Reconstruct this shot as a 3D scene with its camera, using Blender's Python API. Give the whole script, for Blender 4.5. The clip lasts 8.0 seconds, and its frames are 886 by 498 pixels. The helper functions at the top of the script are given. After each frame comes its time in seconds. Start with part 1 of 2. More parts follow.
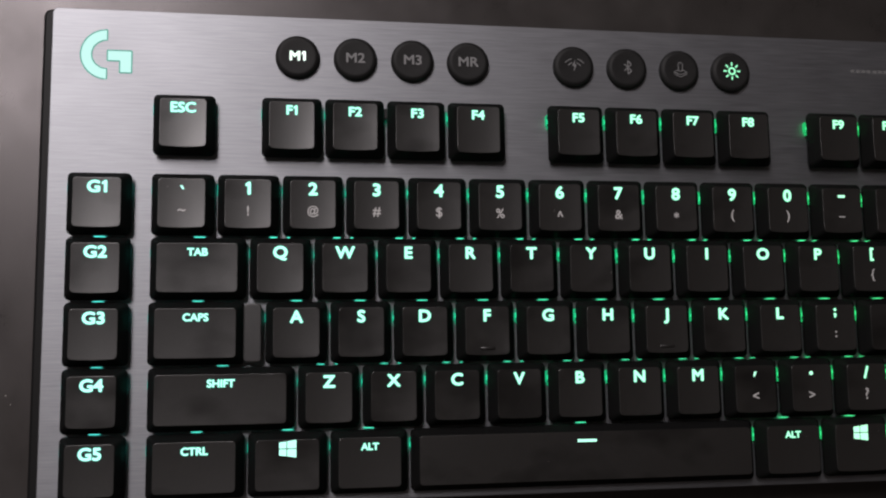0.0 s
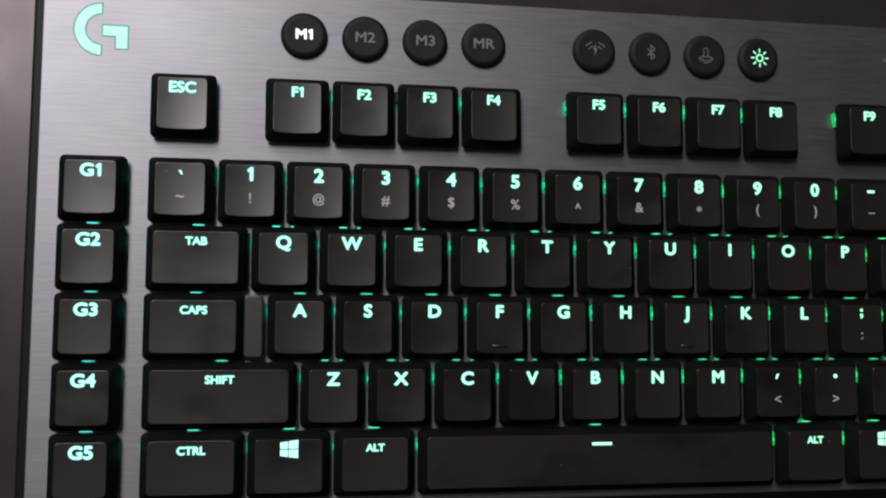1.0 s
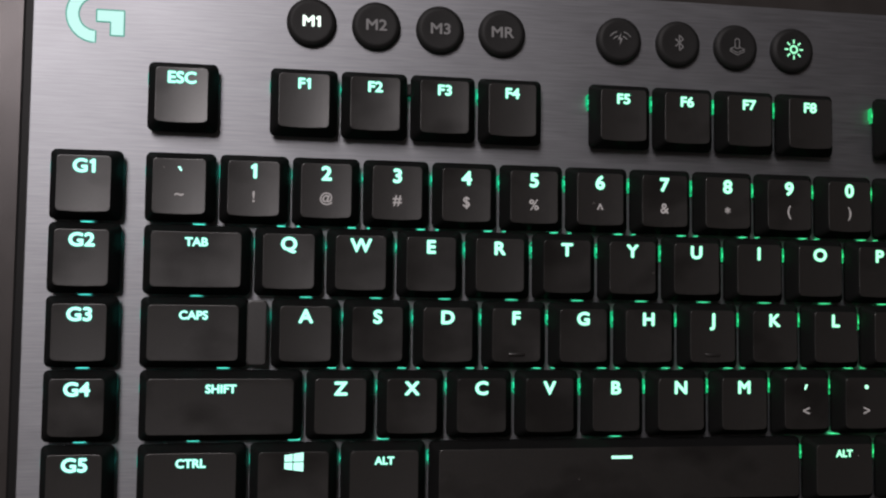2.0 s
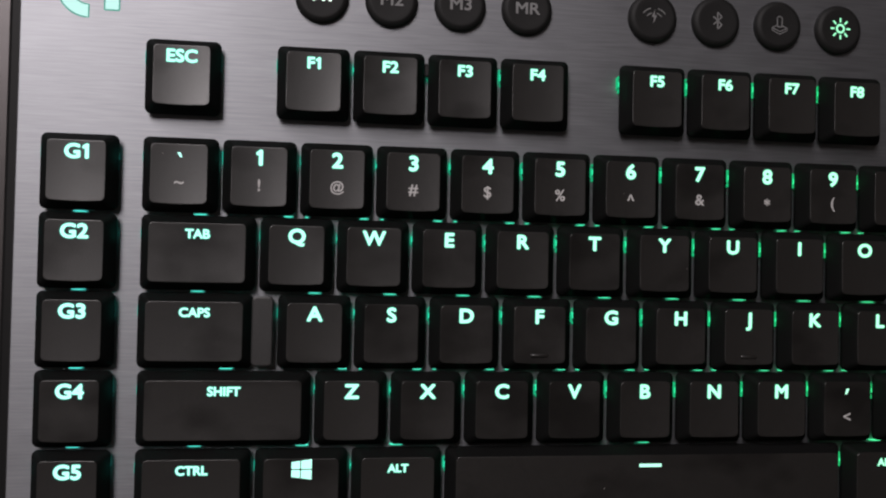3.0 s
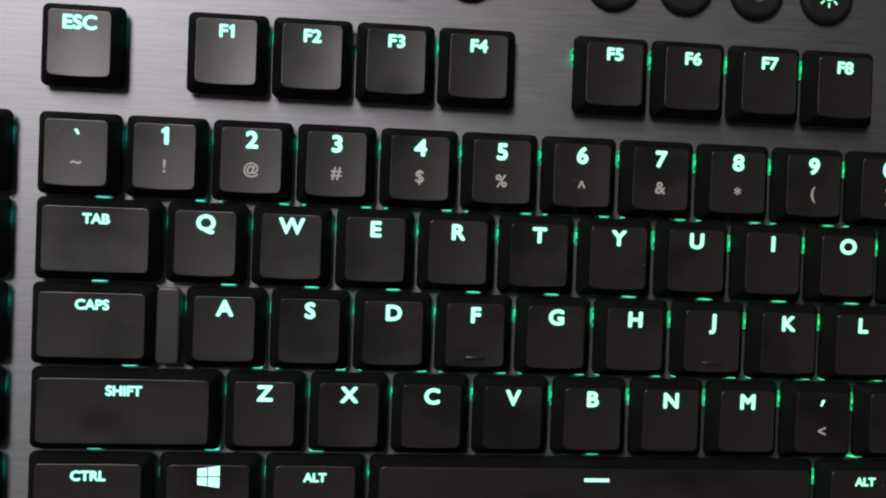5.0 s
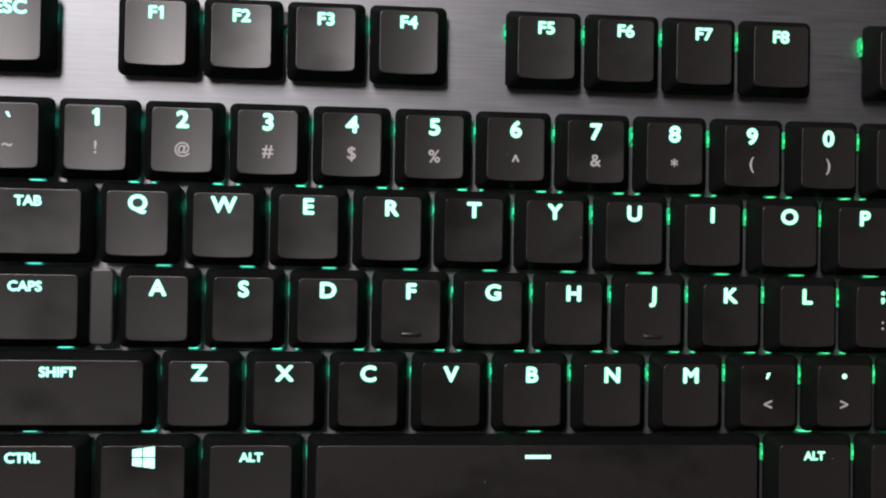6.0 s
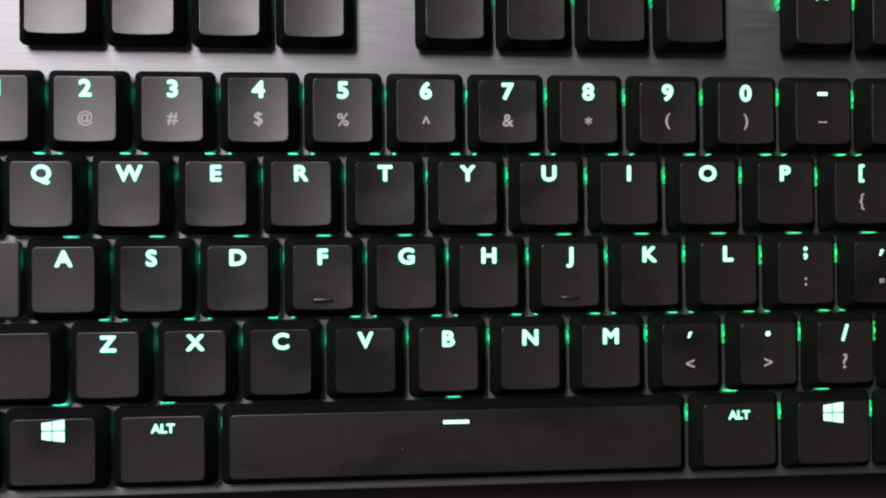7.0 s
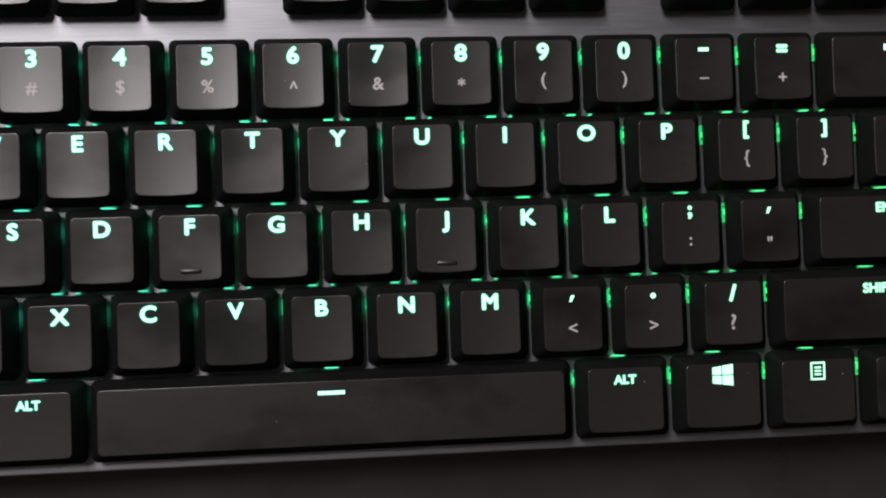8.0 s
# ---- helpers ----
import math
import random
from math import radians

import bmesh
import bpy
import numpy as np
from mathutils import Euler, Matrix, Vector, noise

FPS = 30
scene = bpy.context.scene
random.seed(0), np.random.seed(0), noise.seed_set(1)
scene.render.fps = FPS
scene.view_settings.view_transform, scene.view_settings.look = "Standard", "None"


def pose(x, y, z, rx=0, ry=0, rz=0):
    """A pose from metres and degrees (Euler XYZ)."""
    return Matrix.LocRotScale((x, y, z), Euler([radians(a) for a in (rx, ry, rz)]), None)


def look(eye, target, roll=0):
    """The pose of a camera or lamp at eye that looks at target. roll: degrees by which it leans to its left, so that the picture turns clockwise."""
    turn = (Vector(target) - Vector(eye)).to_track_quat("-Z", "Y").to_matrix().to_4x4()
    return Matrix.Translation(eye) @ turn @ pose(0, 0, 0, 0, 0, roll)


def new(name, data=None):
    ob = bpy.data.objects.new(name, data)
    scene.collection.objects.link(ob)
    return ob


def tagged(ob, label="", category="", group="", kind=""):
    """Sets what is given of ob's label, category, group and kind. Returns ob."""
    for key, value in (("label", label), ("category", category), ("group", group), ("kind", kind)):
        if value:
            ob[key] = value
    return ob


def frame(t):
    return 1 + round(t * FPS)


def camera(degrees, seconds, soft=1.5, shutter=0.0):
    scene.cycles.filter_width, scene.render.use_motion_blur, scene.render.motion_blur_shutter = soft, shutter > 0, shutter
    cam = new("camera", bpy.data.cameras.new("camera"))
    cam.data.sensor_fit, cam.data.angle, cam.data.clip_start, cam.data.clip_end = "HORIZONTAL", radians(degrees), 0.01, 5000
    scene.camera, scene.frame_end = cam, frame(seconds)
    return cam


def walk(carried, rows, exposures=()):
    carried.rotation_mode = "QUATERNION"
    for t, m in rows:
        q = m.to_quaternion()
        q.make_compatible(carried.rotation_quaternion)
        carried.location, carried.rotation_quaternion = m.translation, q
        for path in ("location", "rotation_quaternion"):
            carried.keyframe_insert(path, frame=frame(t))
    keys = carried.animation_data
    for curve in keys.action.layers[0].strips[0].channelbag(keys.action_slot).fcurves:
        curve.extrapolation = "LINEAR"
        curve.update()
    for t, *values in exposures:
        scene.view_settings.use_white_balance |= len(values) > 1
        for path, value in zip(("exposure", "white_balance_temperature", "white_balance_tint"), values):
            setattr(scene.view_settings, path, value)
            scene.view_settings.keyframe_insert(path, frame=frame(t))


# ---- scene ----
MM = 0.001
CAP_TOP = 0.0215        # height of the keycap tops over the desk
PLATE_TOP = 0.0150      # height of the aluminium top plate over the desk

# ---------------------------------------------------------------- camera
cam = camera(50.61, 8.0, soft=2.1)
ROWS = [
    (0.0, 0.0331, -0.0504, 0.2996, 6.71, -8.87, -0.80),
    (0.5, 0.0325, -0.0474, 0.2926, 6.01, -9.13, -0.26),
    (1.0, 0.0302, -0.0441, 0.2856, 5.09, -9.33, 0.11),
    (2.5, 0.0287, -0.0299, 0.2634, 2.15, -9.27, 0.93),
    (3.0, 0.0282, -0.0269, 0.2540, 1.19, -8.97, 1.17),
    (3.5, 0.0268, -0.0198, 0.2428, -0.26, -8.03, 1.62),
    (4.0, 0.0355, -0.0206, 0.2368, -0.64, -6.35, 1.93),
    (4.5, 0.0488, -0.0216, 0.2365, -0.72, -6.06, 2.08),
    (4.7, 0.0524, -0.0198, 0.2353, -1.04, -6.45, 2.25),
    (5.8, 0.0737, -0.0270, 0.2357, -0.06, -5.56, 1.22),
    (6.0, 0.0773, -0.0306, 0.2365, 0.56, -5.34, 0.98),
    (6.5, 0.0871, -0.0347, 0.2363, 0.61, -5.33, 0.35),
    (7.0, 0.0982, -0.0394, 0.2354, 0.84, -5.18, -0.48),
    (7.5, 0.1110, -0.0460, 0.2349, 1.51, -5.19, -1.00),
    (8.0, 0.1282, -0.0492, 0.2329, 1.38, -4.88, -1.93),
]
walk(cam, [(t, pose(x, y, z, rx, ry, rz)) for t, x, y, z, rx, ry, rz in ROWS], exposures=[(0.0, 0.0), (4.5, 0.0), (6.2, 0.43), (8.0, 0.43)])

# ---------------------------------------------------------------- light
world = bpy.data.worlds.new("dim_room")
scene.world = world
world.use_nodes = True
world.node_tree.nodes["Background"].inputs[0].default_value = (0.50, 0.49, 0.47, 1)
world.node_tree.nodes["Background"].inputs[1].default_value = 0.035


def area_lamp(name, eye, target, size, watts, colour):
    data = bpy.data.lights.new(name, "AREA")
    data.shape, data.energy, data.color = "ELLIPSE", watts, colour
    data.size, data.size_y = size
    ob = new(name, data)
    ob.matrix_world = look(eye, target)
    return ob


area_lamp("room_lamp", (-0.44, 0.76, 1.18), (-0.38, 0.0, 0.0), (0.52, 1.00), 16.8, (1.0, 0.92, 0.935))


# ---------------------------------------------------------------- materials
def material(name):
    m = bpy.data.materials.new(name)
    m.use_nodes = True
    nt = m.node_tree
    return m, nt, nt.nodes["Principled BSDF"]


def add(nt, kind, **values):
    n = nt.nodes.new(kind)
    for key, value in values.items():
        n.inputs[key.replace("_", " ")].default_value = value
    return n


def coords(nt, scale, stretch=(1, 1, 1)):
    geo = nt.nodes.new("ShaderNodeNewGeometry")
    mp = add(nt, "ShaderNodeMapping")
    mp.inputs["Scale"].default_value = tuple(scale * s for s in stretch)
    nt.links.new(geo.outputs["Position"], mp.inputs["Vector"])
    return mp.outputs["Vector"]


def noise_of(nt, scale, stretch=(1, 1, 1), detail=3.0, rough=0.55):
    n = add(nt, "ShaderNodeTexNoise", Scale=1.0, Detail=detail, Roughness=rough)
    nt.links.new(coords(nt, scale, stretch), n.inputs["Vector"])
    return n.outputs["Fac"]


def ramp(nt, fac, low, high, a, b):
    r = nt.nodes.new("ShaderNodeMapRange")
    r.inputs["From Min"].default_value, r.inputs["From Max"].default_value = low, high
    r.inputs["To Min"].default_value, r.inputs["To Max"].default_value = a, b
    nt.links.new(fac, r.inputs["Value"])
    return r.outputs["Result"]


def two_tone(nt, fac, a, b):
    mix = nt.nodes.new("ShaderNodeMix")
    mix.data_type = "RGBA"
    mix.inputs[6].default_value, mix.inputs[7].default_value = (*a, 1), (*b, 1)
    nt.links.new(fac, mix.inputs[0])
    return mix.outputs[2]


def math_node(nt, op, a, b):
    n = nt.nodes.new("ShaderNodeMath")
    n.operation = op
    for i, v in enumerate((a, b)):
        if isinstance(v, (int, float)):
            n.inputs[i].default_value = v
        else:
            nt.links.new(v, n.inputs[i])
    return n.outputs[0]


def bump(nt, fac, shader, strength, distance):
    b = nt.nodes.new("ShaderNodeBump")
    b.inputs["Strength"].default_value, b.inputs["Distance"].default_value = strength, distance
    nt.links.new(fac, b.inputs["Height"])
    nt.links.new(b.outputs["Normal"], shader.inputs["Normal"])


def brushed_aluminium():
    m, nt, p = material("brushed_aluminium")
    fine = noise_of(nt, 1.0, (130, 5200, 300), 2.0)
    broad = noise_of(nt, 1.0, (75, 1500, 60), 4.0)
    cloud = noise_of(nt, 40.0, (1, 1.6, 1), 3.0)
    both = math_node(nt, "ADD", math_node(nt, "MULTIPLY", fine, 0.45), math_node(nt, "MULTIPLY", broad, 0.55))
    nt.links.new(two_tone(nt, ramp(nt, both, 0.3, 0.7, 0, 1), (0.264, 0.270, 0.288), (0.372, 0.380, 0.402)), p.inputs["Base Color"])
    p.inputs["Metallic"].default_value = 1.0
    p.inputs["Anisotropic"].default_value = 0.20       # brushed along x: the sheen spreads across the brushing
    across = nt.nodes.new("ShaderNodeCombineXYZ")
    across.inputs[1].default_value = 1.0
    nt.links.new(across.outputs[0], p.inputs["Tangent"])
    nt.links.new(ramp(nt, math_node(nt, "ADD", both, math_node(nt, "MULTIPLY", cloud, 0.5)), 0.5, 1.0, 0.47, 0.55), p.inputs["Roughness"])
    bump(nt, both, p, 0.16, 0.00003)
    return m


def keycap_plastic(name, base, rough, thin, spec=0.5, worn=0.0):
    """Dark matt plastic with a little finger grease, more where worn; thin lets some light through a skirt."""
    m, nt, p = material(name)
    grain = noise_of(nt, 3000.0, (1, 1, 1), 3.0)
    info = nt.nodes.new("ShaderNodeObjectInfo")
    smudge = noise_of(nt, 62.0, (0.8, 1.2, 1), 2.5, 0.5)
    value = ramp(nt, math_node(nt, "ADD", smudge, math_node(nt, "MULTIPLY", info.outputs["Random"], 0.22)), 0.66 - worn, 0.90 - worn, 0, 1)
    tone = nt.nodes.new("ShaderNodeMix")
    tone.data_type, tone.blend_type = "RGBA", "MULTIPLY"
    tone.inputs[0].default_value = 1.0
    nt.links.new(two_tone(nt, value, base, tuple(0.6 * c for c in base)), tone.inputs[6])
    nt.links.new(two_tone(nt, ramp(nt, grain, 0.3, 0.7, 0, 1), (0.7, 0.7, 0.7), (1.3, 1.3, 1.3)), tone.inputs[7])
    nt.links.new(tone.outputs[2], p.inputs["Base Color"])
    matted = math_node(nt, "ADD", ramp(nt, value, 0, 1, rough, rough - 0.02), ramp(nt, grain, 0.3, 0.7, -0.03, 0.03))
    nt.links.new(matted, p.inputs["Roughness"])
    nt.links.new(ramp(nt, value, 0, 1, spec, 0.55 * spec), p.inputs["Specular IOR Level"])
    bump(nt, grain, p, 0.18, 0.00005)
    if thin:
        nt.nodes.remove(p)
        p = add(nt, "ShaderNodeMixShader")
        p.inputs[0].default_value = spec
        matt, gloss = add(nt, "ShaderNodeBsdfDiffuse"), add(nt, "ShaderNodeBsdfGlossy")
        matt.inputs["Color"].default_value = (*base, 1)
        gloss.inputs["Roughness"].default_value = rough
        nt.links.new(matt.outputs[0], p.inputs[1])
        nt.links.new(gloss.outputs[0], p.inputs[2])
        tr = add(nt, "ShaderNodeBsdfTranslucent")
        tr.inputs["Color"].default_value = (0.5, 0.5, 0.5, 1)
        mix = nt.nodes.new("ShaderNodeMixShader")
        mix.inputs[0].default_value = thin
        nt.links.new(p.outputs[0], mix.inputs[1])
        nt.links.new(tr.outputs[0], mix.inputs[2])
        nt.links.new(mix.outputs[0], nt.nodes["Material Output"].inputs["Surface"])
    return m


def plain(name, colour, rough, metal=0.0, scale=900.0, depth=0.15, spec=0.5):
    m, nt, p = material(name)
    n = noise_of(nt, scale)
    nt.links.new(two_tone(nt, n, tuple(c * (1 - depth) for c in colour), tuple(c * (1 + depth) for c in colour)), p.inputs["Base Color"])
    p.inputs["Roughness"].default_value, p.inputs["Metallic"].default_value = rough, metal
    p.inputs["Specular IOR Level"].default_value = spec
    bump(nt, n, p, 0.1, 0.00005)
    return m


def backlight(name, strength, stops):
    """Coloured light of the key lamps: a slow wave of colour along the board."""
    m, nt, p = material(name)
    nt.nodes.remove(p)
    geo = nt.nodes.new("ShaderNodeNewGeometry")
    sep = nt.nodes.new("ShaderNodeSeparateXYZ")
    nt.links.new(geo.outputs["Position"], sep.inputs[0])
    cr = nt.nodes.new("ShaderNodeValToRGB")
    cr.color_ramp.elements[0].color = (*stops[0], 1)
    cr.color_ramp.elements[1].color = (*stops[2], 1)
    mid = cr.color_ramp.elements.new(0.5)
    mid.color = (*stops[1], 1)
    nt.links.new(ramp(nt, sep.outputs["X"], -0.04, 0.26, 0, 1), cr.inputs[0])
    em = nt.nodes.new("ShaderNodeEmission")
    em.inputs["Strength"].default_value = strength
    nt.links.new(cr.outputs[0], em.inputs["Color"])
    nt.links.new(em.outputs[0], nt.nodes["Material Output"].inputs["Surface"])
    return m


def desk_surface():
    m, nt, p = material("dark_desk_laminate")
    fine, broad = noise_of(nt, 2600.0, (1, 1, 1), 3.0), noise_of(nt, 34.0, (1.3, 1, 1), 6.0, 0.65)
    both = math_node(nt, "ADD", math_node(nt, "MULTIPLY", fine, 0.4), math_node(nt, "MULTIPLY", broad, 0.6))
    nt.links.new(two_tone(nt, ramp(nt, both, 0.3, 0.7, 0, 1), (0.0240, 0.0220, 0.0205), (0.0430, 0.0395, 0.0365)), p.inputs["Base Color"])
    nt.links.new(ramp(nt, both, 0.35, 0.65, 0.26, 0.40), p.inputs["Roughness"])
    p.inputs["Specular IOR Level"].default_value = 0.75
    p.inputs["Specular Tint"].default_value = (1.0, 0.93, 0.94, 1)
    bump(nt, fine, p, 0.12, 0.00008)
    return m


ALU = brushed_aluminium()
CAP = keycap_plastic("keycap_top", (0.0162, 0.0152, 0.0142), 0.345, 0.0, 0.95)
CAP_WORN = keycap_plastic("worn_keycap_top", (0.0162, 0.0152, 0.0142), 0.345, 0.0, 0.95, 0.11)
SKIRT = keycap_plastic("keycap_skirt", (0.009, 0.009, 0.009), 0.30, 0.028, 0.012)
STEP = keycap_plastic("keycap_step", (0.02, 0.0195, 0.019), 0.42, 0.0, 0.9)
RUBBER = plain("button_rubber", (0.010, 0.0098, 0.0096), 0.62, 0.0, 1800.0, 0.25, 0.32)
BODY = plain("black_body_plastic", (0.008, 0.008, 0.008), 0.5, spec=0.2)
HOUSING = plain("switch_housing", (0.02, 0.02, 0.02), 0.35)
PRINT = plain("grey_print", (0.56, 0.55, 0.54), 0.55)
PRINT_DARK = plain("dim_grey_print", (0.22, 0.22, 0.22), 0.55)
INK = plain("black_ink", (0.16, 0.16, 0.16), 0.5)
DUST = plain("dust", (0.5, 0.48, 0.45), 0.9)
LEGEND = backlight("legend_light", 1.45, ((0.50, 1.0, 0.92), (0.46, 1.0, 0.76), (0.44, 1.0, 0.62)))
HALO = backlight("legend_halo", 0.62, ((0.10, 0.88, 0.66), (0.08, 0.90, 0.50), (0.09, 0.92, 0.36)))
LED = backlight("led_light", 4.5, ((0.04, 0.64, 0.58), (0.03, 0.72, 0.32), (0.05, 0.78, 0.17)))
REFLECTION_GLOW = backlight("reflection_glow", 1.6, ((0.08, 0.68, 0.62), (0.06, 0.76, 0.38), (0.07, 0.82, 0.22)))
LEAK_GLINT = backlight("leak_glint_glow", 1.6, ((0.04, 0.64, 0.58), (0.03, 0.72, 0.32), (0.05, 0.78, 0.17)))
LEAK_STREAK = backlight("leak_streak_glow", 0.7, ((0.03, 0.64, 0.56), (0.02, 0.72, 0.30), (0.04, 0.78, 0.16)))
LOGO = backlight("logo_light", 1.0, ((0.62, 1.0, 0.93), (0.62, 1.0, 0.93), (0.62, 1.0, 0.93)))
LOGO_RIM = backlight("logo_rim_light", 0.42, ((0.22, 0.95, 0.74),) * 3)
WHITE_LIGHT = backlight("indicator_light", 1.5, ((0.85, 1.0, 0.90),) * 3)
SUN_LIGHT = backlight("brightness_icon_light", 1.2, ((0.35, 1.0, 0.58),) * 3)
DESK = desk_surface()
LEG = plain("desk_leg_steel", (0.05, 0.05, 0.05), 0.45, 0.6)
PAINT = plain("dim_wall_paint", (0.46, 0.44, 0.42), 0.8, 0.0, 30.0)
FLOOR = plain("floor_boards", (0.16, 0.11, 0.08), 0.5, 0.0, 20.0)
CEILING = plain("ceiling_paint", (0.62, 0.60, 0.58), 0.85, 0.0, 30.0)


# ---------------------------------------------------------------- mesh helpers
def mesh_of(name, bm, materials, smooth=False):
    me = bpy.data.meshes.new(name)
    bm.normal_update()
    bm.to_mesh(me)
    bm.free()
    for m in materials:
        me.materials.append(m)
    if smooth:
        me.polygons.foreach_set("use_smooth", [True] * len(me.polygons))
    return me


def part(name, me, parent, at=(0, 0, 0), label=""):
    ob = new(name, me)
    ob.parent = parent
    ob.location = at
    if label:
        tagged(ob, label=label)
    return ob


def rounded(hw, hh, r, steps=5, along=0):
    """Points of a rectangle with rounded corners, counter-clockwise; along: pieces of each straight side."""
    pts = []
    for cx, cy, a0 in ((hw - r, hh - r, 0), (-hw + r, hh - r, 90), (-hw + r, -hh + r, 180), (hw - r, -hh + r, 270)):
        for i in range(steps + 1):
            a = radians(a0 + 90 * i / steps)
            pts.append((cx + r * math.cos(a), cy + r * math.sin(a)))
    if not along:
        return pts
    fine = []
    for (x0, y0), (x1, y1) in zip(pts, pts[1:] + pts[:1]):
        n = along if math.hypot(x1 - x0, y1 - y0) > 2 * r else 1
        fine += [(x0 + (x1 - x0) * i / n, y0 + (y1 - y0) * i / n) for i in range(n)]
    return fine


def lofted(bm, loops, cap_first=False, cap_last=True, index=0):
    """Skins a row of closed loops of 3D points."""
    rings = [[bm.verts.new(p) for p in loop] for loop in loops]
    n = len(rings[0])
    for a, b in zip(rings, rings[1:]):
        for i in range(n):
            f = bm.faces.new((a[i], a[(i + 1) % n], b[(i + 1) % n], b[i]))
            f.material_index = index
    if cap_last:
        bm.faces.new(rings[-1]).material_index = index
    if cap_first:
        bm.faces.new(rings[0][::-1]).material_index = index
    return rings


def box(bm, x0, y0, z0, x1, y1, z1, r=0.0, edge=0.0):
    """A block with rounded corners in plan and a small chamfer on its top edge."""
    cx, cy, hw, hh = (x0 + x1) / 2, (y0 + y1) / 2, (x1 - x0) / 2, (y1 - y0) / 2
    r = max(r, min(hw, hh) * 0.02)
    ring = lambda i, z: [(cx + x, cy + y, z) for x, y in rounded(hw - i, hh - i, max(r - i, r * 0.3), 4)]
    loops = [ring(0, z0), ring(0, z1 - edge)]
    if edge:
        loops += [ring(edge * 0.3, z1 - edge * 0.3), ring(edge, z1)]
    lofted(bm, loops, cap_first=True)


def strokes(bm, lines, width, z=0.0):
    """Flat strokes along rows of 2D points."""
    for line in lines:
        pts = [Vector((*p, 0)) for p in line]
        sides = []
        for i, p in enumerate(pts):
            a, b = pts[max(i - 1, 0)], pts[min(i + 1, len(pts) - 1)]
            d = (b - a).normalized()
            n = Vector((-d.y, d.x, 0)) * width / 2
            sides.append((bm.verts.new((p.x + n.x, p.y + n.y, z)), bm.verts.new((p.x - n.x, p.y - n.y, z))))
        for (a, b), (c, d) in zip(sides, sides[1:]):
            bm.faces.new((a, b, d, c))


def arc(cx, cy, r, a0, a1, n=14):
    return [(cx + r * math.cos(radians(a0 + (a1 - a0) * i / n)), cy + r * math.sin(radians(a0 + (a1 - a0) * i / n))) for i in range(n + 1)]


def text_points(text):
    """The built-in font as vertices and faces, 1 high; a last 1 gets its flag."""
    cu = bpy.data.curves.new("text", "FONT")
    cu.body, cu.size, cu.resolution_u = text, 1.0, 4
    cu.fill_mode = "FRONT" if cu.dimensions == "3D" else cu.fill_mode
    ob = new("text", cu)
    bpy.context.view_layer.update()
    me = bpy.data.meshes.new_from_object(ob.evaluated_get(bpy.context.evaluated_depsgraph_get()))
    verts, faces = [tuple(v.co) for v in me.vertices], [tuple(p.vertices) for p in me.polygons]
    bpy.data.objects.remove(ob)
    bpy.data.curves.remove(cu)
    bpy.data.meshes.remove(me)
    if text.endswith("1") and len(text) < 3:
        right, top = max(v[0] for v in verts), max(v[1] for v in verts)
        n, left = len(verts), right - 0.06
        verts += [(left, top, 0), (left - 0.15, top - 0.11, 0), (left - 0.15, top - 0.20, 0), (left, top - 0.10, 0)]
        faces.append((n, n + 1, n + 2, n + 3))
    return verts, faces


CAPITAL = [v[1] for v in text_points("H")[0]]


def text_mesh(text, height, bold, mat, wide=1.0, centred=False, lift=None, rim=None):
    """A printed word, its capitals that high, centred on the origin; lift gives the height at a place. rim: material of
    the duller outline drawn for the halo of its glow.
    """
    low, high = min(CAPITAL), max(CAPITAL)
    verts, faces = text_points(text)
    xs, ys = [v[0] for v in verts], [v[1] for v in verts]
    mx, my = (min(xs) + max(xs)) / 2, (min(ys) + max(ys)) / 2 if centred else (low + high) / 2
    spread = bold * height
    s = (height - 2 * spread) / (high - low)
    out, skin, which = [], [], []
    ring = lambda r: [(r * math.cos(radians(a)), r * math.sin(radians(a))) for a in range(0, 360, 45)]
    around = [(0, 0)] + ring(spread) if bold else [(0, 0)]
    if rim:
        around = ring(spread + 0.00011) + ring(spread - 0.00003) + [(0, 0)]
    for k, (dx, dy) in enumerate(around):
        which += [1 if rim and k < 8 else 0] * len(faces)
        skin += [tuple(i + len(out) for i in f) for f in faces]
        for x, y, _ in verts:
            x, y = (x - mx) * s * wide + dx, (y - my) * s + dy
            out.append((x, y, (lift(x, y) if lift else 0.0) + k * 2e-6))
    me = bpy.data.meshes.new("print")
    me.from_pydata(out, [], skin)
    me.materials.append(mat)
    if rim:
        me.materials.append(rim)
        me.polygons.foreach_set("material_index", which)
    return me


# ---------------------------------------------------------------- room and desk
def slab(name, x0, y0, z0, x1, y1, z1, mat, label, category):
    bm = bmesh.new()
    box(bm, x0, y0, z0, x1, y1, z1)
    return tagged(new(name, mesh_of(name, bm, [mat])), label, category, kind="structure")


FLOOR_Z = -0.74
slab("floor", -2.2, -2.2, FLOOR_Z - 0.1, 2.2, 2.2, FLOOR_Z, FLOOR, "dim brown floor under the desk", "floor")
slab("ceiling", -2.2, -2.2, 1.76, 2.2, 2.2, 1.86, CEILING, "off-white painted ceiling of the dim room", "ceiling")
slab("wall_north", -2.2, 2.0, FLOOR_Z, 2.2, 2.1, 1.757, PAINT, "pale grey painted wall", "wall")
slab("wall_south", -2.2, -2.1, FLOOR_Z, 2.2, -2.0, 1.757, PAINT, "pale grey painted wall", "wall")
slab("wall_east", 2.0, -1.997, FLOOR_Z, 2.1, 1.997, 1.757, PAINT, "pale grey painted wall", "wall")
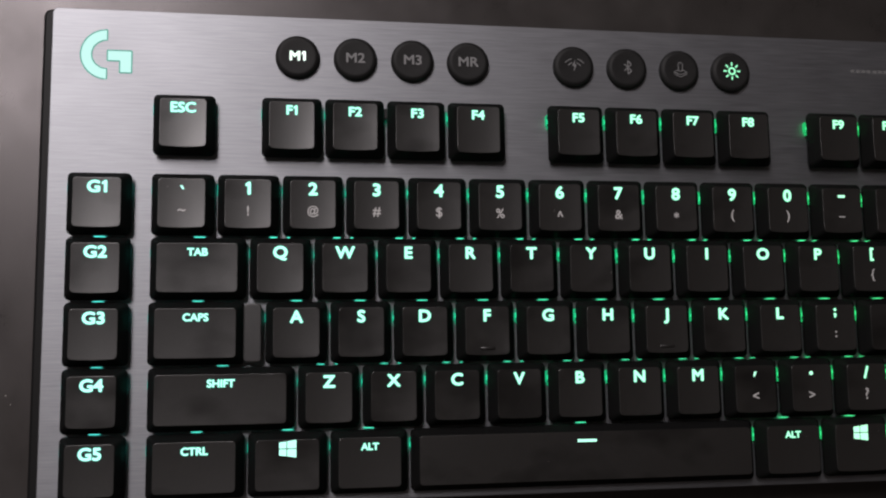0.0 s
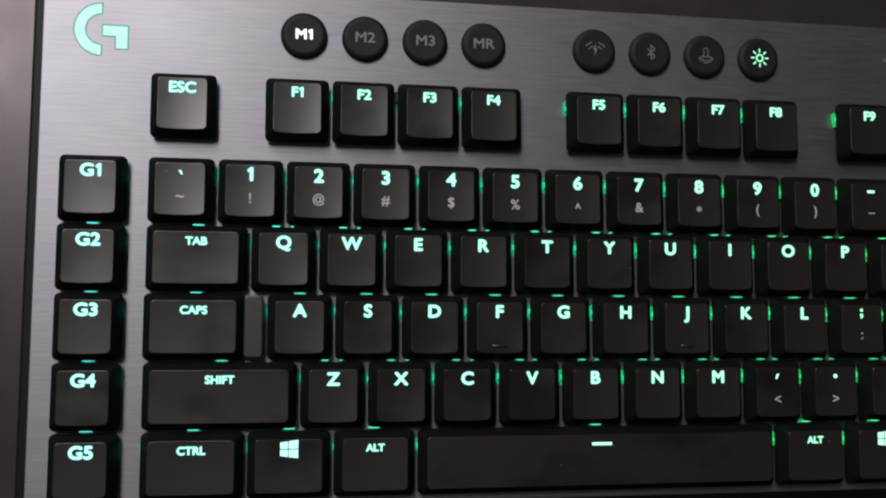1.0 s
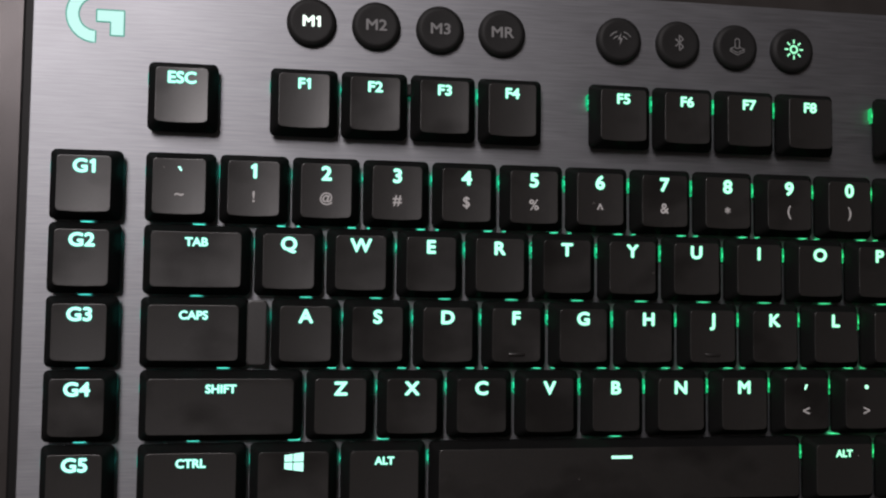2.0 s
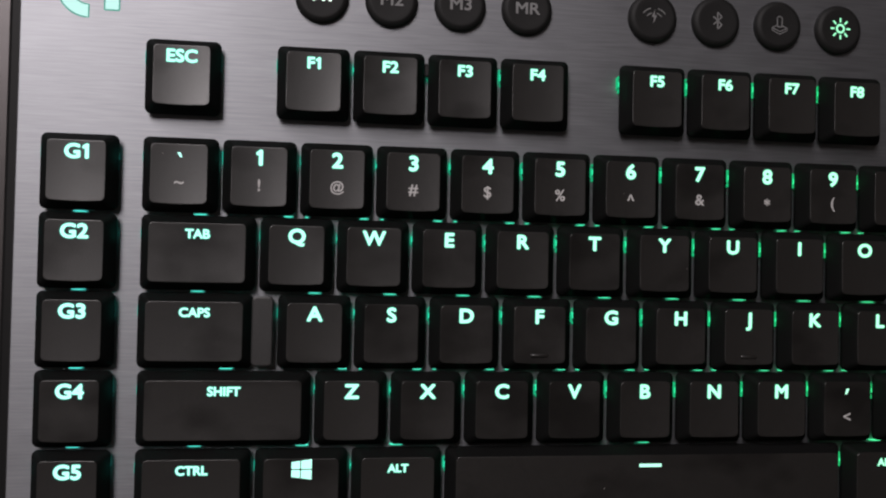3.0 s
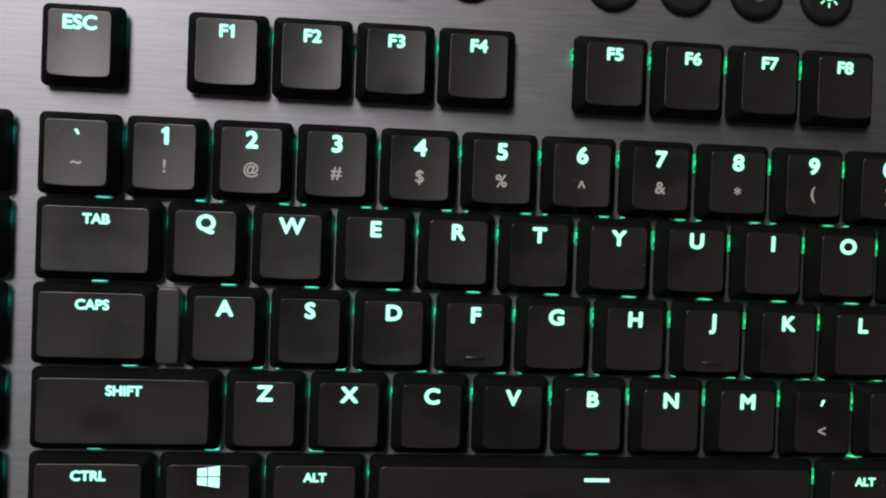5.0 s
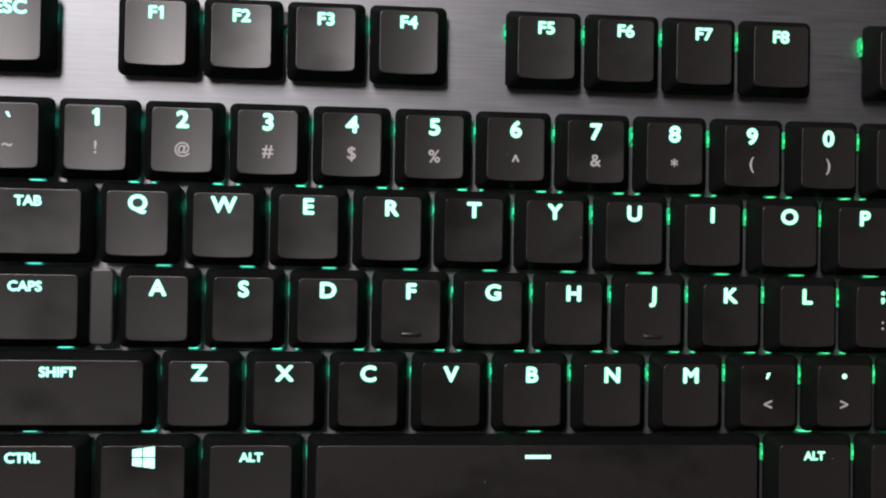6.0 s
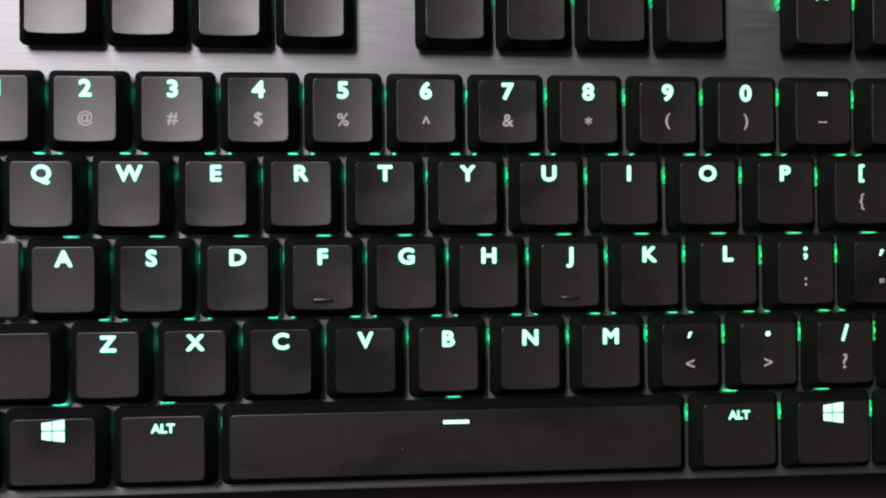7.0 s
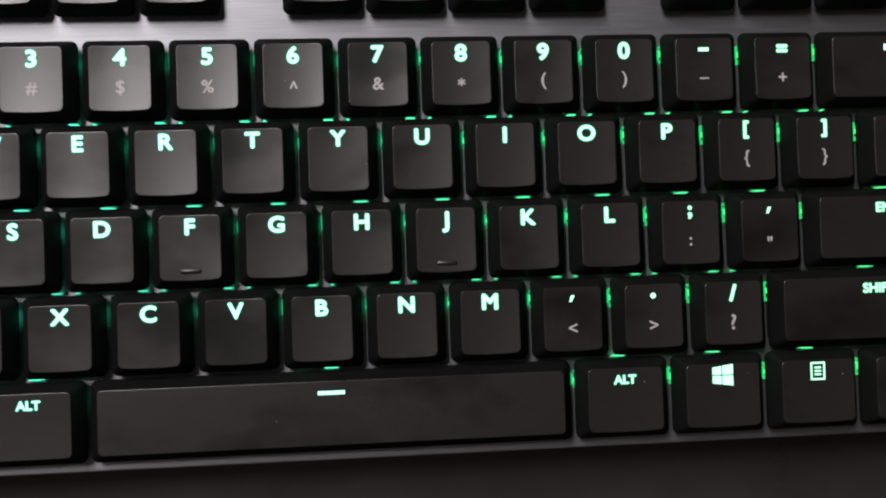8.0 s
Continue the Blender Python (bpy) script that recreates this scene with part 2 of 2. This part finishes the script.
slab("wall_west", -2.1, -1.997, FLOOR_Z, -2.0, 1.997, 1.757, PAINT, "pale grey painted wall", "wall")

desk = tagged(new("desk"), "dark grey-brown laminate desk with a dull sheen", "desk")
desk.location = (0, 0, FLOOR_Z)
bm = bmesh.new()
box(bm, -0.65, -0.45, -FLOOR_Z - 0.025, 0.95, 0.40, -FLOOR_Z, 0.01, 0.002)
part("tabletop", mesh_of("tabletop", bm, [DESK]), desk)
bm = bmesh.new()
box(bm, -0.025, -0.025, 0, 0.025, 0.025, -FLOOR_Z - 0.025, 0.004)
leg_mesh = mesh_of("leg", bm, [LEG])
for lx in (-0.60, 0.90):
    for ly in (-0.40, 0.35):
        part("leg", leg_mesh, desk, (lx, ly, 0))

# ---------------------------------------------------------------- keyboard
U = 19.0                                  # key pitch, mm
LEFT, RIGHT, FRONT, BACK = -41.7, 286.0, -92.2, 55.2
keyboard = tagged(new("keyboard"), "black mechanical keyboard with brushed grey aluminium plate and pale green-lit legends", "keyboard")

bm = bmesh.new()
box(bm, LEFT * MM, (FRONT + 0.5) * MM, 0.002, RIGHT * MM, (BACK - 0.3) * MM, PLATE_TOP - 0.0002, 0.0022, 0.0009)
part("body", mesh_of("body", bm, [BODY]), keyboard, label="black plastic underbody")
bm = bmesh.new()
loops = []
for side, end, z in ((2.6, 0.0, -1.5), (2.6, 0.0, -0.3), (2.65, 0.06, -0.12), (2.74, 0.14, -0.03), (2.9, 0.3, 0.0), (3.2, 0.6, 0.0)):
    x0, x1, y0, y1 = LEFT + side, RIGHT - side, FRONT + end, BACK - end
    loops.append([((x0 + x1) / 2 * MM + x * MM, (y0 + y1) / 2 * MM + y * MM, PLATE_TOP + z * MM) for x, y in rounded((x1 - x0) / 2, (y1 - y0) / 2, 1.6, 5)])
lofted(bm, loops)
part("top_plate", mesh_of("top_plate", bm, [ALU], smooth=True), keyboard, label="brushed gunmetal aluminium plate")
bm = bmesh.new()
box(bm, -0.014, -0.004, 0, 0.014, 0.004, 0.002, 0.002)
foot_mesh = mesh_of("rubber_foot", bm, [RUBBER])
for fx in (-0.02, 0.262):
    for fy in (-0.082, 0.045):
        part("rubber_foot", foot_mesh, keyboard, (fx, fy, 0))

SAG, SAG_LONG = 0.30, 0.14                # how far a cap is hollowed across and along, mm
BOW = 0.28                                # bulge of the front edge, mm
CAP_H = 4.6                               # height of a cap, mm
INX, INY = 2.35, 2.05                      # how far the top face stands back from the skirt


def dish(x, y, hw, hh, flat):
    """Height of the hollow top face at a place, under the rim's corners, mm."""
    if flat:
        return 0.0
    return -SAG * max(0.0, 1 - (x / hw) ** 2) - SAG_LONG * max(0.0, 1 - (y / hh) ** 2)


def bowed(x, y, hw, hh):
    """The front edge of a top face bulges a little towards the user."""
    return y - (BOW if hw < 9 else 0.4 * BOW if hw < 25 else 0.0) * max(0.0, 1 - (x / hw) ** 2) * max(0.0, -y / hh)


CAPS = {}


def cap_mesh(w, h, flat, worn):
    """A keycap shell, open below, w by h mm at its skirt; its top face lies at height 0."""
    if (w, h, flat, worn) in CAPS:
        return CAPS[w, h, flat, worn]
    bm = bmesh.new()
    hw, hh = w / 2, h / 2
    tw, th = hw - INX, hh - INY

    def ring(a, b, r, z, dished):
        return [(x * MM, (bowed(x, y, tw, th) if dished else y) * MM, (z + (dish(x, y, tw, th, flat) if dished else 0)) * MM) for x, y in rounded(a, b, r, 5, 8)]

    skirt = [ring(hw - 0.5, hh - 0.5, 1.0, -CAP_H + 0.3, False), ring(hw - 0.35, hh - 0.35, 1.2, -CAP_H, False), ring(hw, hh, 1.5, -CAP_H + 0.1, False),
             ring(hw, hh, 1.5, -CAP_H + 0.7, False), ring(hw - 0.15, hh - 0.15, 1.5, -CAP_H + 1.1, False),
             ring(tw + 0.30, th + 0.26, 1.24, -0.46, True), ring(tw + 0.18, th + 0.17, 1.18, -0.28, True), ring(tw + 0.08, th + 0.08, 1.12, -0.12, True)]
    top = [ring(tw + 0.08, th + 0.08, 1.12, -0.12, True), ring(tw + 0.03, th + 0.03, 1.08, -0.03, True), ring(tw - 0.04, th - 0.04, 1.03, 0.0, True), ring(tw - 0.14, th - 0.14, 0.98, 0.0, True)]
    for f in (0.85, 0.65, 0.42, 0.2):
        top.append([(x * f * MM, bowed(x * f, y * f, tw, th) * MM, dish(x * f, y * f, tw, th, flat) * MM) for x, y in rounded(tw - 0.14, th - 0.14, 0.98, 5, 8)])
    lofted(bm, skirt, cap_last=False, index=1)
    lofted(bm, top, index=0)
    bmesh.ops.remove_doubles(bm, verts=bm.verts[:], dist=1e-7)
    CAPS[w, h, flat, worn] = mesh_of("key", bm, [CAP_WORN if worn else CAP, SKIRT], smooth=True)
    return CAPS[w, h, flat, worn]


bm = bmesh.new()
lofted(bm, [[(x * MM, y * MM, z * MM) for x, y in rounded(a, b, 0.6, 2)] for a, b, z in ((6.9, 6.9, 0.02), (6.9, 6.9, 1.0), (6.4, 6.2, 1.9), (5.0, 4.6, 2.6))])
SWITCH = mesh_of("switch", bm, [HOUSING])
bm = bmesh.new()
lofted(bm, [[(x * MM, (y + 4.6) * MM, z * MM) for x, y in rounded(a, b, 0.4, 2)] for a, b, z in ((7.3, 0.9, 0.5), (7.3, 0.9, 1.6), (7.0, 0.7, 1.9))], cap_first=True)
GLOW = mesh_of("lamp", bm, [LED])
# glowing slivers drawn for each lamp's reflection in the lip of the cap behind
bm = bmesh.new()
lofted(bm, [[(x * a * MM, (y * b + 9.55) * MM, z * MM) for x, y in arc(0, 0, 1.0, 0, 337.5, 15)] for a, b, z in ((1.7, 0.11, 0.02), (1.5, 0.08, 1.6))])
LIP_REFLECTION = mesh_of("lip_reflection", bm, [REFLECTION_GLOW])
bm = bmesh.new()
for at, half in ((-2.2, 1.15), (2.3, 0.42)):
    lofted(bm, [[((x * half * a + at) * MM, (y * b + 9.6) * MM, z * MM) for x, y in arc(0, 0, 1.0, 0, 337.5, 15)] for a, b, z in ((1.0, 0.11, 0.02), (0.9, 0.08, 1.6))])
SPLIT_REFLECTION = mesh_of("lip_reflection", bm, [REFLECTION_GLOW])


def leak_glints(seed):
    """Glowing slivers drawn for light leaking past the clear side of a switch: one bright glint between thin dull
    streaks.
    """
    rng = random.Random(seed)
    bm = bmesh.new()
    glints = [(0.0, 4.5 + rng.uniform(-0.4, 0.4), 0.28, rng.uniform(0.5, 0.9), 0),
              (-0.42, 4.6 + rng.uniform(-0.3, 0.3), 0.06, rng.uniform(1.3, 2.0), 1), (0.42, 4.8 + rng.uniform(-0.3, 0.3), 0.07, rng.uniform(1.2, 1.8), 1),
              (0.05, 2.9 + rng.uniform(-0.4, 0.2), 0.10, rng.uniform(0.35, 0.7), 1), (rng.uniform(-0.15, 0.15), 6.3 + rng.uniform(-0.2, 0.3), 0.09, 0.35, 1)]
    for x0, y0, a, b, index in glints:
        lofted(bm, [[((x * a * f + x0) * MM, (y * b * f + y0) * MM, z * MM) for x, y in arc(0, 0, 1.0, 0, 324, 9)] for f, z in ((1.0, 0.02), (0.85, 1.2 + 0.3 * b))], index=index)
    return mesh_of("leak_glints", bm, [LEAK_GLINT, LEAK_STREAK])


SIDES = [leak_glints(n) for n in range(7)]


WORN = ("TAB", "SHIFT", "W", "E", "T", "S", "D", "F", "C", "V", "G", "F2")     # the caps with the most finger grease


def key(col, legend_y, units, legend="", size=3.7, sub="", wide=1.0, bold=0.055, centred=False, flat=False, icon=None, shift=0.0, name="key"):
    """A key with its centre col key units along the board; its legend stands at legend_y mm."""
    cx, cy = col * U, legend_y - 4.55
    w, h = round(units * U - 1.0, 2), 18.3
    ob = part(name, cap_mesh(w, h, flat, flat or legend in WORN), keyboard, (cx * MM, cy * MM, CAP_TOP), "black keycap with lit %s" % (legend if legend.isalnum() else "symbol"))
    tw = w / 2 - INX
    lift = lambda x, y, up=4.55: (dish(x / MM + shift, y / MM + up, tw, h / 2 - INY, flat) + 0.06) * MM
    if legend:
        part("legend", text_mesh(legend, size * MM, bold, LEGEND, wide, centred, lift, HALO), ob, (shift * MM, 4.55 * MM, 0), "lit legend")
    if icon:
        bm = bmesh.new()
        icon(bm)
        for v in bm.verts:
            v.co.z = lift(v.co.x, v.co.y)
        part("legend", mesh_of("legend", bm, [LEGEND]), ob, (shift * MM, 4.55 * MM, 0), "lit symbol")
    if sub:
        part("second_legend", text_mesh(sub, {"@": 2.5, "?": 3.5}.get(sub, 2.9) * MM, 0.026, PRINT, 1.0, True, lambda x, y: lift(x, y, -2.2)), ob, (0, -2.2 * MM, 0), "grey printed symbol")
    spots = [0.0] if units < 2 or flat is False and units < 2.5 else [-min(units * U * 0.35, 30), 0.0, min(units * U * 0.35, 30)]
    for s in spots:
        part("switch", SWITCH, ob, (s * MM, 0, PLATE_TOP - CAP_TOP))
    part("lamp", GLOW, ob, (shift * MM, 0, PLATE_TOP - CAP_TOP + 0.00005))
    part("leak_glints", SIDES[int(3 * col + legend_y + 100) % 7], ob, ((0.72 - units * U / 2) * MM, 0, PLATE_TOP - CAP_TOP))
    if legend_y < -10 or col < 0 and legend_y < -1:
        part("lip_reflection", SPLIT_REFLECTION if legend_y in (-19.0, -57.0) and units == 1.0 and col > 0 else LIP_REFLECTION, ob, (shift * MM, 0, PLATE_TOP - CAP_TOP))
    return ob


def four_panes(bm):
    for x0, x1 in ((-2.4, -0.32), (-0.08, 2.5)):
        for side in (1, -1):
            tall = lambda x: side * (2.15 + 0.14 * x)
            bm.faces.new([bm.verts.new((x * MM, y * MM, 0)) for x, y in ((x0, side * 0.13), (x1, side * 0.13), (x1, tall(x1)), (x0, tall(x0)))][::side])


def menu_page(bm):
    strokes(bm, [[(x * MM, y * MM) for x, y in line] for line in
                 ([(-1.7, 1.9), (1.7, 1.9)], [(-1.7, -1.9), (1.7, -1.9)], [(-1.55, -2.1), (-1.55, 2.1)], [(1.55, -2.1), (1.55, 2.1)],
                  [(-0.8, 0.8), (0.8, 0.8)], [(-0.8, 0.0), (0.8, 0.0)], [(-0.8, -0.8), (0.8, -0.8)])], 0.42 * MM)


def dash(bm):
    strokes(bm, [[(-3.0 * MM, 0), (3.0 * MM, 0)]], 0.85 * MM)


def short_bar(bm):
    strokes(bm, [[(-3.4 * MM, 0), (3.4 * MM, 0)]], 1.5 * MM)


def tick(bm):
    bm.faces.new([bm.verts.new((x * MM, y * MM, 0)) for x, y in ((-0.55, 0.55), (0.15, -0.6), (0.7, -0.6), (0.2, 0.6))])


def comma_tick(bm):
    bm.faces.new([bm.verts.new((x * MM, y * MM, 0)) for x, y in ((-0.65, -0.75), (-0.1, -0.75), (0.6, 0.75), (-0.25, 0.75))])


def full_stop(bm):
    bm.faces.new([bm.verts.new((x * MM, y * MM, 0)) for x, y in arc(0, 0, 0.65, 0, 337.5, 15)])


def small_bar(bm):
    strokes(bm, [[(-1.25 * MM, 0), (1.25 * MM, 0)]], 0.85 * MM)


# function row
key(0.0, 24.0, 1.0, "ESC", 3.2, wide=1.08, name="escape_key")
for first, start in ((1, 1.667), (5, 6.36), (9, 11.03)):
    for i in range(4):
        key(start + i, 24.0, 1.0, "F%d" % (first + i), 2.95, wide=1.12, name="function_key")
# number row
key(0.0, 0.0, 1.0, "", sub="~", icon=tick)
for i, (n, s) in enumerate(zip("1234567890", "!@#$%^&*()")):
    key(1.0 + i, 0.0, 1.0, n, 3.9, s, wide=1.08)
key(11.0, 0.0, 1.0, "", sub="_", icon=small_bar)
key(12.0, 0.0, 1.0, "=", 3.7, "+", centred=True)
key(13.5, 0.0, 2.0, icon=short_bar)
# upper letter row
key(0.25, -19.0, 1.5, "TAB", 2.3, wide=1.05)
for i, c in enumerate("QWERTYUIOP"):
    key(1.5 + i, -19.0, 1.0, c, wide=1.08)
key(11.5, -19.0, 1.0, "[", 3.3, "{", centred=True)
key(12.5, -19.0, 1.0, "]", 3.3, "}", centred=True)
key(13.75, -19.0, 1.5, "\\", 3.3, "|", centred=True)
# home row
caps_key = key(0.236, -38.0, 1.5, "CAPS", 2.28, wide=1.05)
bm = bmesh.new()
box(bm, 13.45 * MM, -8.6 * MM, -4.6 * MM, 18.7 * MM, 8.6 * MM, -2.3 * MM, 0.0012, 0.0004)
part("low_step", mesh_of("low_step", bm, [STEP]), caps_key, label="flat grey low step beside the cap")
home = {}
for i, c in enumerate("ASDFGHJKL"):
    home[c] = key(1.75 + i, -38.0, 1.0, c, wide=1.08)
bm = bmesh.new()
lofted(bm, [[(x * MM, y * MM, z * MM) for x, y in rounded(a, b, min(a, b) * 0.95, 4)] for a, b, z in ((2.3, 0.5, -0.45), (2.3, 0.5, -0.12), (2.05, 0.28, 0.06))])
BAR = mesh_of("homing_bar", bm, [CAP], smooth=True)
for c in "FJ":
    part("homing_bar", BAR, home[c], (0, -5.3 * MM, 0))
key(10.75, -38.0, 1.0, ";", 3.6, ":", centred=True)
key(11.75, -38.0, 1.0, "", sub='"', icon=comma_tick)
key(13.375, -38.0, 2.25, "ENTER", 2.28, wide=1.05)
# lower letter row
key(0.625, -57.0, 2.25, "SHIFT", 2.28, wide=1.05)
for i, c in enumerate("ZXCVBNM"):
    key(2.25 + i, -57.0, 1.0, c, wide=1.08)
key(9.25, -57.0, 1.0, "", sub="<", icon=comma_tick)
key(10.25, -57.0, 1.0, "", sub=">", icon=full_stop)
key(11.25, -57.0, 1.0, "/", 3.9, "?")
key(13.125, -57.0, 2.75, "SHIFT", 2.28, wide=1.05)
# bottom row
key(0.25, -76.0, 1.5, "CTRL", 2.28, wide=1.05)
key(1.625, -76.0, 1.25, icon=four_panes)
key(2.875, -76.0, 1.25, "ALT", 2.1, wide=1.05)
key(6.38, -76.0, 5.76, icon=dash, flat=True, shift=-0.9, name="space_bar")
key(9.865, -76.0, 1.21, "ALT", 2.1, wide=1.05)
key(11.08, -76.0, 1.21, icon=four_panes)
key(12.29, -76.0, 1.21, icon=menu_page)
key(13.70, -76.0, 1.6, "CTRL", 2.28, wide=1.05)
# macro column
for i in range(5):
    key(-23.7 / U, -19.0 * i, 1.0, "G%d" % (i + 1), 3.6, wide=1.12, name="macro_key")


# round buttons along the back
def button_mesh():
    bm = bmesh.new()
    n = 48
    loops = []
    for r, z in ((6.75, 0.0), (6.75, 0.9), (6.62, 1.25), (6.3, 1.6), (5.75, 1.95), (5.45, 2.04), (5.2, 2.05), (4.2, 1.98), (2.4, 1.9)):
        loops.append([(r * math.cos(2 * math.pi * i / n) * MM, r * math.sin(2 * math.pi * i / n) * MM, z * MM) for i in range(n)])
    lofted(bm, loops)
    return mesh_of("round_button", bm, [RUBBER], smooth=True)


BUTTON = button_mesh()


def button(x, text="", icon=None, mat=None):
    ob = part("round_button", BUTTON, keyboard, ((x + (x - 33.0) * 0.0036) * MM, 42.15 * MM, PLATE_TOP))
    if text:
        me = text_mesh(text, 3.1 * MM, 0.055 if mat is WHITE_LIGHT else 0.03, mat, 1.12)
    else:
        bm = bmesh.new()
        icon(bm)
        me = mesh_of("icon", bm, [mat])
    part("icon", me, ob, (0, 0.1 * MM, 2.08 * MM), "lit symbol" if mat in (WHITE_LIGHT, SUN_LIGHT) else "unlit grey symbol")


def scaled(lines):
    return [[(x * MM, y * MM) for x, y in line] for line in lines]


def wireless_icon(bm):
    lines = [arc(0, -1.6, r, a, b) for r in (2.6, 3.9) for a, b in ((38, 75), (105, 142))]
    strokes(bm, scaled(lines), 0.28 * MM)
    bm.faces.new([bm.verts.new((x * MM, y * MM, 0)) for x, y in ((0.25, 2.0), (-0.75, -0.1), (-0.05, -0.1), (-0.3, -2.0), (0.75, 0.35), (0.05, 0.35))])


def rune_icon(bm):
    strokes(bm, scaled([[(-1.2, 1.1), (1.2, -1.1)], [(1.2, -1.1), (0.0, -2.3)], [(0.0, -2.3), (0.0, 2.3)], [(0.0, 2.3), (1.2, 1.1)], [(1.2, 1.1), (-1.2, -1.1)]]), 0.36 * MM)


def stick_icon(bm):
    strokes(bm, scaled([arc(0, 1.5, 0.75, 0, 180), [(-0.75, 1.5), (-0.6, -0.6)], [(0.75, 1.5), (0.6, -0.6)], [(-0.6, -0.6), (0.6, -0.6)],
                        [(-0.8, -0.2), (-2.2, -0.9), (-2.2, -1.5), (0, -2.6), (2.2, -1.5), (2.2, -0.9), (0.8, -0.2)], [(-2.2, -0.9), (0, -1.9), (2.2, -0.9)]]), 0.24 * MM)


def sun_icon(bm):
    strokes(bm, scaled([arc(0, 0, 1.05, 0, 360, 24)]), 0.6 * MM)
    strokes(bm, scaled([[(1.75 * math.cos(radians(a)), 1.75 * math.sin(radians(a))), (2.95 * math.cos(radians(a)), 2.95 * math.sin(radians(a)))] for a in range(0, 360, 45)]), 0.5 * MM)


button(33.3, "M1", mat=WHITE_LIGHT)
button(51.0, "M2", mat=PRINT_DARK)
button(68.8, "M3", mat=PRINT_DARK)
button(86.5, "MR", mat=PRINT_DARK)
button(121.0, icon=wireless_icon, mat=PRINT_DARK)
button(138.9, icon=rune_icon, mat=PRINT_DARK)
button(156.8, icon=stick_icon, mat=PRINT_DARK)
button(174.7, icon=sun_icon, mat=SUN_LIGHT)


# lit emblem at the back corner: a crescent and an angled bar
def emblem():
    bm = bmesh.new()
    outer, inner = arc(-23.2, 41.2, 7.7, 90, 270, 24), arc(-23.2, 41.2, 4.3, 90, 270, 24)
    for i in range(24):
        bm.faces.new([bm.verts.new((x * MM, y * MM, 0)) for x, y in (outer[i], outer[i + 1], inner[i + 1], inner[i])])
    for pts in ([(-23.2, 42.6), (-19.6, 42.6), (-15.9, 42.6), (-15.9, 39.2), (-19.6, 39.2), (-23.2, 39.2)], [(-19.6, 39.2), (-15.9, 39.2), (-15.9, 35.6), (-19.6, 35.6)]):
        bm.faces.new([bm.verts.new((x * MM, y * MM, 0)) for x, y in pts])
    bmesh.ops.recalc_face_normals(bm, faces=bm.faces[:])
    return mesh_of("emblem", bm, [LOGO])


lit = part("emblem", emblem(), keyboard, (0, 0, PLATE_TOP + 0.00004), "lit pale aqua emblem")
bm = bmesh.new()
crescent = arc(-23.2, 41.2, 7.6, 90, 270, 24) + arc(-23.2, 41.2, 4.4, 270, 90, 24)
hook = [(-23.1, 42.5), (-16.0, 42.5), (-16.0, 35.7), (-19.5, 35.7), (-19.5, 39.3), (-23.1, 39.3)]
strokes(bm, scaled([crescent + crescent[:1]] + [list(pair) for pair in zip(hook, hook[1:] + hook[:1])]), 0.34 * MM)
part("rim", mesh_of("rim", bm, [LOGO_RIM]), lit, (0, 0, 0.00003), "duller glow along the emblem's edge")
bm = bmesh.new()
strokes(bm, scaled([[(x, 44.4), (x + 1.5, 44.4)] for x in (219.2, 221.2, 223.2, 225.2, 227.4, 229.4, 231.4, 233.4)]), 1.1 * MM)
part("plate_print", mesh_of("plate_print", bm, [INK]), keyboard, (0, 0, PLATE_TOP + 0.00004), "small dark print")

# small black clip in the gap between two function keys
bm = bmesh.new()
lofted(bm, [[(x * MM, y * MM, z * MM) for x, y in rounded(a, b, 0.3, 3)] for a, b, z in ((0.6, 1.7, 0.0), (0.6, 1.7, 2.6), (0.35, 1.3, 3.0))])
part("switch_clip", mesh_of("switch_clip", bm, [HOUSING]), keyboard, (60.3 * MM, 24.4 * MM, PLATE_TOP))


# ---------------------------------------------------------------- dust
def dust_speck(x, y, z, size, where):
    bm = bmesh.new()
    bmesh.ops.create_icosphere(bm, subdivisions=1, radius=size * MM)
    for v in bm.verts:
        v.co *= random.uniform(0.6, 1.2)
        v.co.z = max(v.co.z * 0.6, -0.2 * size * MM)
    ob = new("dust_speck", mesh_of("dust_speck", bm, [DUST]))
    ob.location = (x * MM, y * MM, z + 0.2 * size * MM)
    tagged(ob, "tiny pale speck of dust on the " + where, "dust", "dust specks")


dust_speck(70.9, 10.8, PLATE_TOP, 0.22, "aluminium plate")
for x, y, size, col, row, units, where in ((147.0, -40.9, 0.16, 7.75, -38.0, 1.0, "black J key"), (145.2, -47.6, 0.16, 7.75, -38.0, 1.0, "black J key"),
                                           (129.7, -24.9, 0.13, 6.5, -19.0, 1.0, "black Y key"), (191.9, -76.7, 0.12, 9.865, -76.0, 1.21, "black ALT key"),
                                           (216.6, -75.7, 0.12, 11.08, -76.0, 1.21, "wide black key"), (-3.9, 0.2, 0.12, 0.0, 0.0, 1.0, "black accent key"),
                                           (112.2, -5.8, 0.10, 6.0, 0.0, 1.0, "black 6 key"), (239.5, -76.9, 0.13, 12.29, -76.0, 1.21, "black menu key")):
    dust_speck(x, y, CAP_TOP + dish(x - col * U, y - row + 4.55, (units * U - 1.0) / 2 - INX, 18.3 / 2 - INY, False) * MM, size, where)
dust_speck(108.0, -81.8, CAP_TOP, 0.12, "black space bar")
dust_speck(-52.4, -60.0, 0.0, 0.25, "dark desk")
dust_speck(-51.0, -62.7, 0.0, 0.2, "dark desk")
